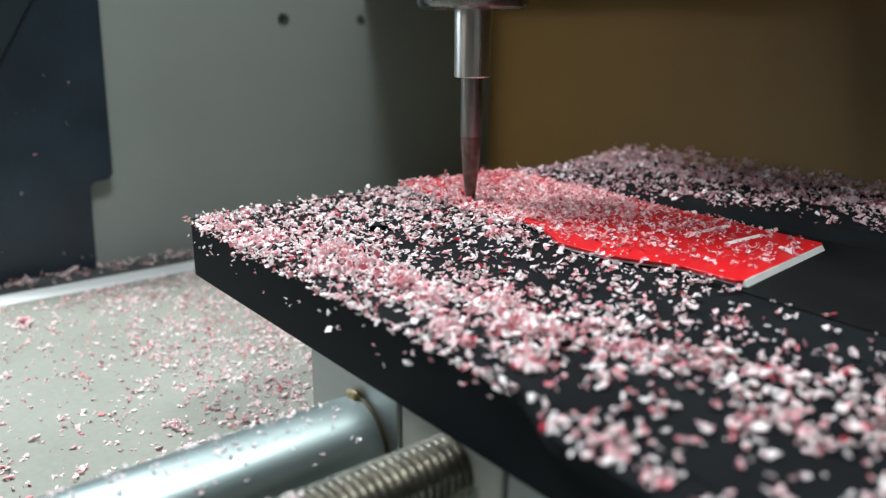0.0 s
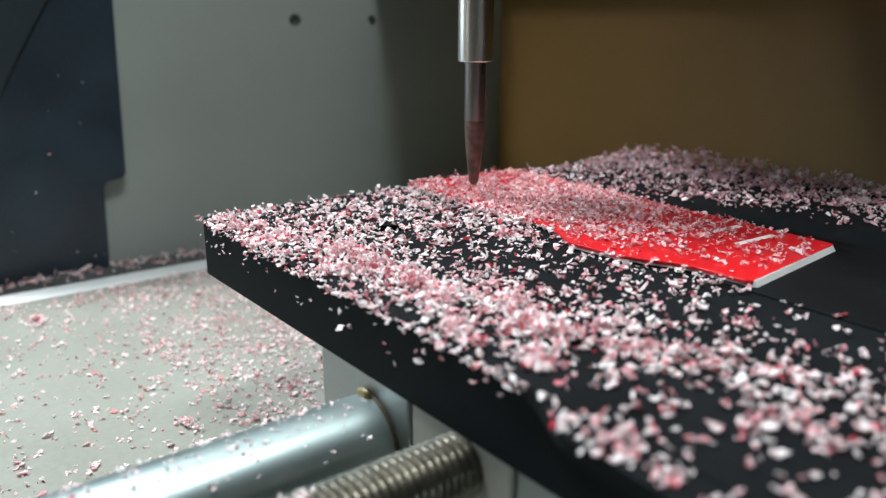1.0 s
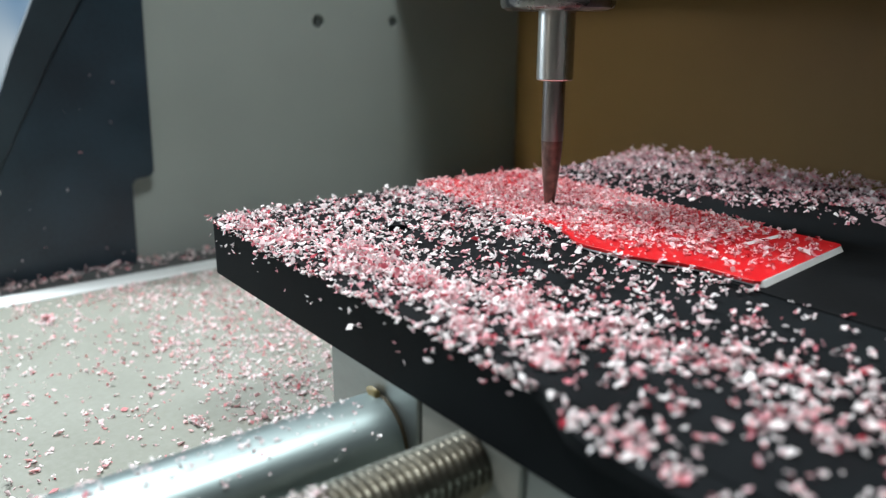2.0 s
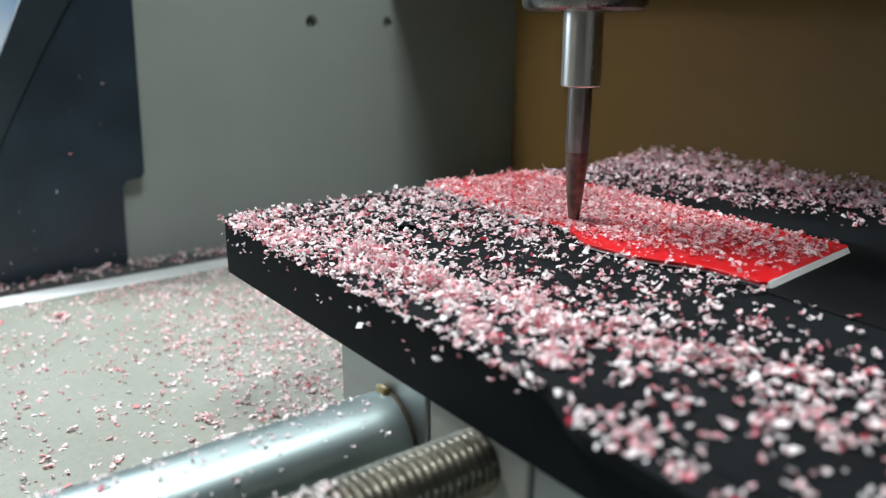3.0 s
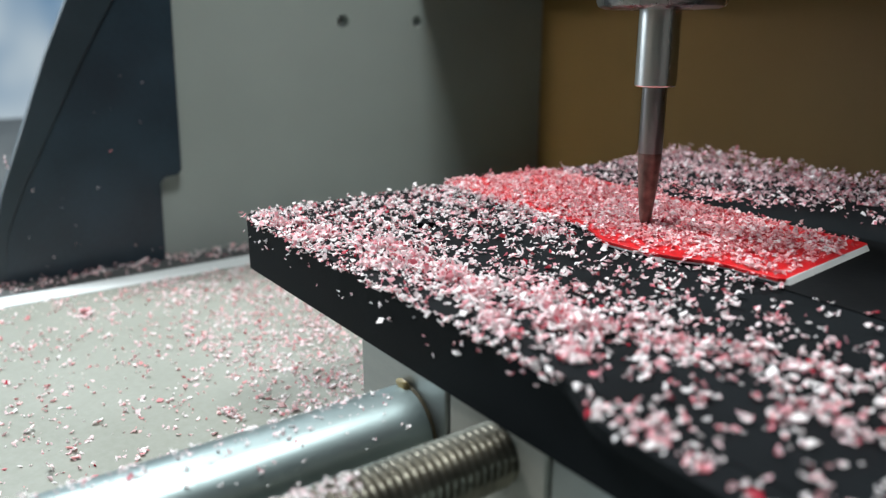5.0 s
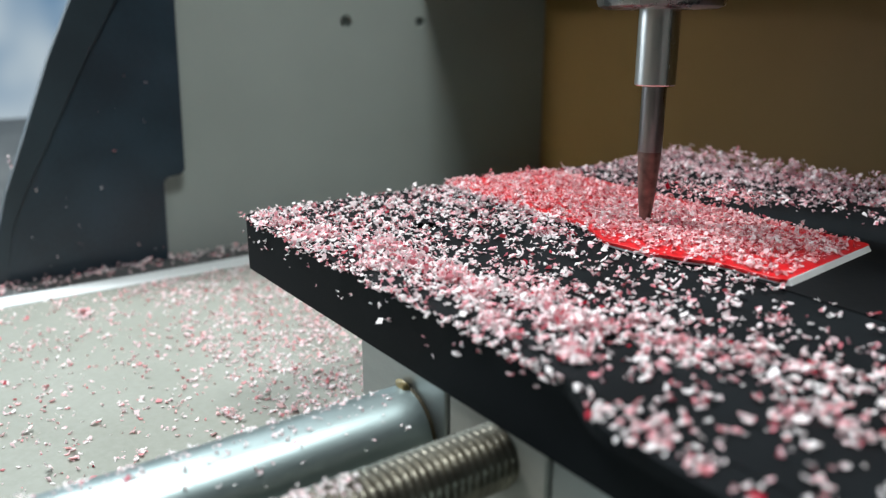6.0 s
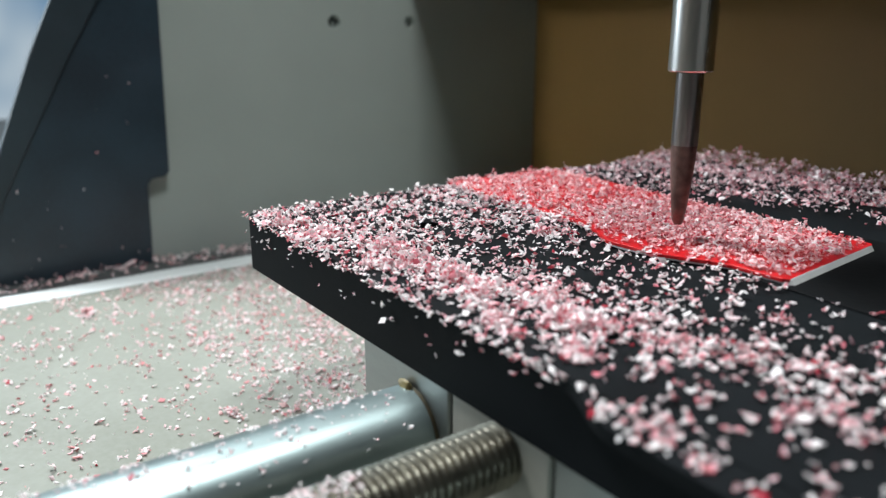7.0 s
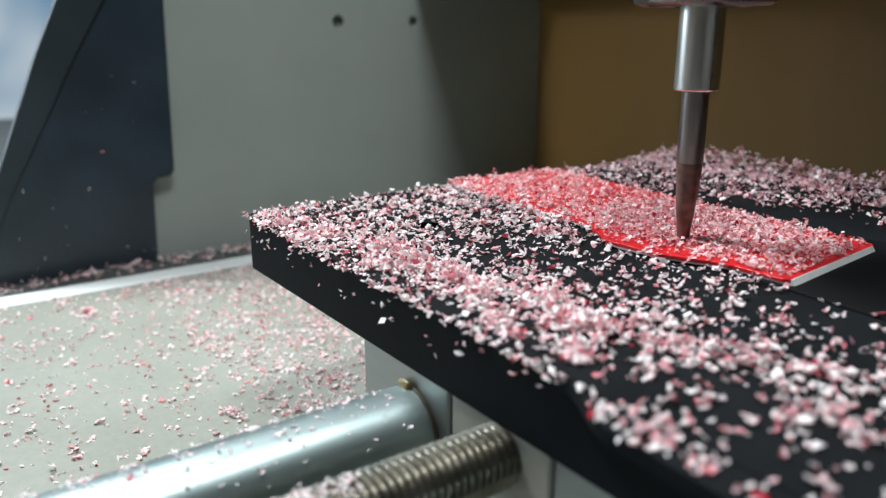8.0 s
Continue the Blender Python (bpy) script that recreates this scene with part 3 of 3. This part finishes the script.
# sprays: chips that the cutter throws further along the sheet, one after another
SPRAYS = []
for k in range(16):
    mid_x, mid_y = 42 + (k * 7.7) % 36, 1 + (k * 11.3) % 25
    spots = []
    for _ in range(210):
        x, y = mid_x + RNG.normal(0, 6.5), mid_y + RNG.normal(0, 4.6)
        if x > 30 and on_it(x, y):
            spots.append((x, y, 1.12 + RNG.random() * 0.35))
    ob = strew("chip_spray", M_PINK, spots, 0.74, "fresh pink chips thrown over the red sheet by the cutter")
    ob.matrix_world = SHEET_AT
    SPRAYS.append((ob, 0.3 + 0.4 * k + (0.5 if k > 11 else 0), -min(24 + 3 * (k % 5), mid_x - 16)))

rear = []
for x, y in cast(1.8, 0.3, 149, 74, 123.8, lambda x, y: max(0.02, (0.80 if y > 107 else 0.24) + 0.5 * lumpy(x, y, 12, 8) + 0.4 * lumpy(x, y, 3, 6))):
    if y > 79.5 - 0.0547 * x + min(14, max(0, x - 22) * 0.25) + RNG.normal(0, 0.7):
        ridge = (3.2 + 1.2 * math.exp(-((x - 18) / 22) ** 2)) * math.exp(-((y - 118.5) / 5) ** 2) + 0.6
        rear.append((x, y, RNG.random() * ridge * max(0.2, 0.8 + lumpy(x, y, 7, 2))))
chips_rear = strew("plastic_chips", M_FAR, rear, 0.9, "pink chips heaped along the back of the plate, tinted mauve for shade")

on_tray = []
for x, y in scatter(6000, -92, 44, -110, 60, lambda x, y: max(0.05, 0.30 + 0.5 * lumpy(x, y, 16, 4) + (0.6 if y > 0 else 0) + (0.4 if y > 2 and x > -30 else 0) - (0.12 if y < -40 else 0))):
    on_tray.append((x, y, TRAY_Z))
for cx, cy in ((1.1, -5.6), (-72.9, -17.6)):
    on_tray += [(cx + RNG.normal(0, 1.6), cy + RNG.normal(0, 0.8), TRAY_Z + RNG.random() * 0.8) for _ in range(40)]
chips_tray = strew("plastic_chips", M_DUST, on_tray, 0.90, "scattered pale chips on the grey tray", 0.35)

on_rail = []
for _ in range(620):
    a = RNG.normal(math.radians(92), 0.5)
    on_rail.append((57.0 + 6.2 * math.cos(a), RNG.uniform(-150, -3), RAIL_Z + 6.18 * math.sin(a)))
for _ in range(300):
    a = RNG.normal(math.radians(100), 0.45)
    on_rail.append((75.4 + 3.7 * math.cos(a), -18 - abs(RNG.normal(0, 18)), -13.9 + 3.7 * math.sin(a)))
chips_rail = strew("plastic_chips", M_FINE, on_rail, 0.5, "fine chips dusting the steel rail and screw", 0.3)

band = [(RNG.uniform(WALL_X + 0.5, -104.8), y, LEDGE_Z + RNG.random() * 1.2) for y in RNG.uniform(-90, 120, 620)]
strew("plastic_chips", M_DUST, band, 1.1, "chips gathered on the dark floor beside the wall")
specks = [(WALL_X + 2.6, RNG.uniform(-45, 12), RNG.uniform(-40, 25) - abs(RNG.normal(0, 8))) for _ in range(34)]
strew("plastic_chips", M_DUST, [p for p in specks if p[2] > -41], 0.8, "stray chips stuck to the dark panel", 1.2)

# single chips that hang on the plate's edge and front face
one = strew("plastic_chip", M_CHIPS, [(0, 0, 0)], 1.25, "single pale plastic chip clinging to the black plate")
del one["kind"]
tagged(one, category="plastic chip", group="chips clinging to the plate")
STRAYS = [one]
places = [(16.1, -0.4, -4.0), (16.0, -0.5, -2.9), (15.7, -0.5, -1.9), (87.0, -0.35, -8.7), (80.0, -0.3, -9.6), (44.9, -0.35, -0.9), (29.5, -0.4, -2.2), (60.5, -0.3, -2.6), (66, -0.3, -3.4)]
places += [(RNG.uniform(6, 100), -0.3, -RNG.uniform(0.8, 7.5)) for _ in range(26)]
for x, y, z in places:
    ob = copy_thing(one, pose(x * MM, y * MM, z * MM, 80 + RNG.uniform(-25, 25), RNG.uniform(-40, 40), RNG.uniform(0, 360)))
    ob.scale = [RNG.uniform(0.55, 1.15)] * 3
    STRAYS.append(ob)
one.matrix_world = pose(0.0225, -0.0004, -0.0016, 80, 20, 40)
# chips that fly off the cutter: start, landing place, height in mm
FLIERS = [(copy_thing(one, pose(0, 0, 0)), t, a, b, h) for t, a, b, h in (
    (0.4, (20, 50, 1.3), (6, 24, 0.2), 22), (3.0, (41, 49, 1.3), (12, 30, 0.2), 12), (3.5, (42, 51, 1.3), (30, 96, 1.0), 26),
    (6.7, (56, 50, 1.3), (24, 33, 0.2), 16), (7.5, (63, 49, 1.3), (40, 100, 1.0), 27))]
crumb = strew("plastic_crumb", M_PINK, [(RNG.normal(0, 0.6), RNG.normal(0, 0.5), RNG.random() * 1.1) for _ in range(34)], 1.6, "soft pink clump of chips on the grey tray")
crumb.matrix_world = pose(-0.0735, -0.0172, TRAY_Z * MM)

RIDERS = STRAYS + [crumb, bed, sheet, backing, chips_front, chips_heaped, chips_sheet, chips_rear, chips_tray, chips_rail]


def motions():
    for ob in RIDERS:
        home = ob.matrix_world.copy() if ob.parent is None else ob.matrix_local.copy()
        walk(ob, [(t, Matrix.Translation((0, y * MM, 0)) @ home) for t, y in BED])
    for ob, at, back in SPRAYS:
        home = SHEET_AT.copy()
        before, between = home @ Matrix.Translation((back * MM, 0, -0.0001)), home @ Matrix.Translation((back * 0.45 * MM, 0, 0.004))
        rows = []
        for t, y in BED:
            m = before if t < at else between if t < at + 0.1 else home
            rows.append((t, Matrix.Translation((0, y * MM, 0)) @ m))
        walk(ob, rows)
    for ob, at, a, b, h in FLIERS:
        rows = []
        for t, y in BED:
            f = min(1.0, max(0.0, (t - at) / 0.3))
            p = [u + (v - u) * f for u, v in zip(a, b)]
            rows.append((t, pose(p[0] * MM, (p[1] + y) * MM, (p[2] + 4 * h * f * (1 - f)) * MM, 0, 60 * f, 80 * f)))
        walk(ob, rows)
    walk(spindle, [(t, pose(x * MM, CUTTER_Y * MM, z * MM)) for t, x, z in CUTTER])


motions()
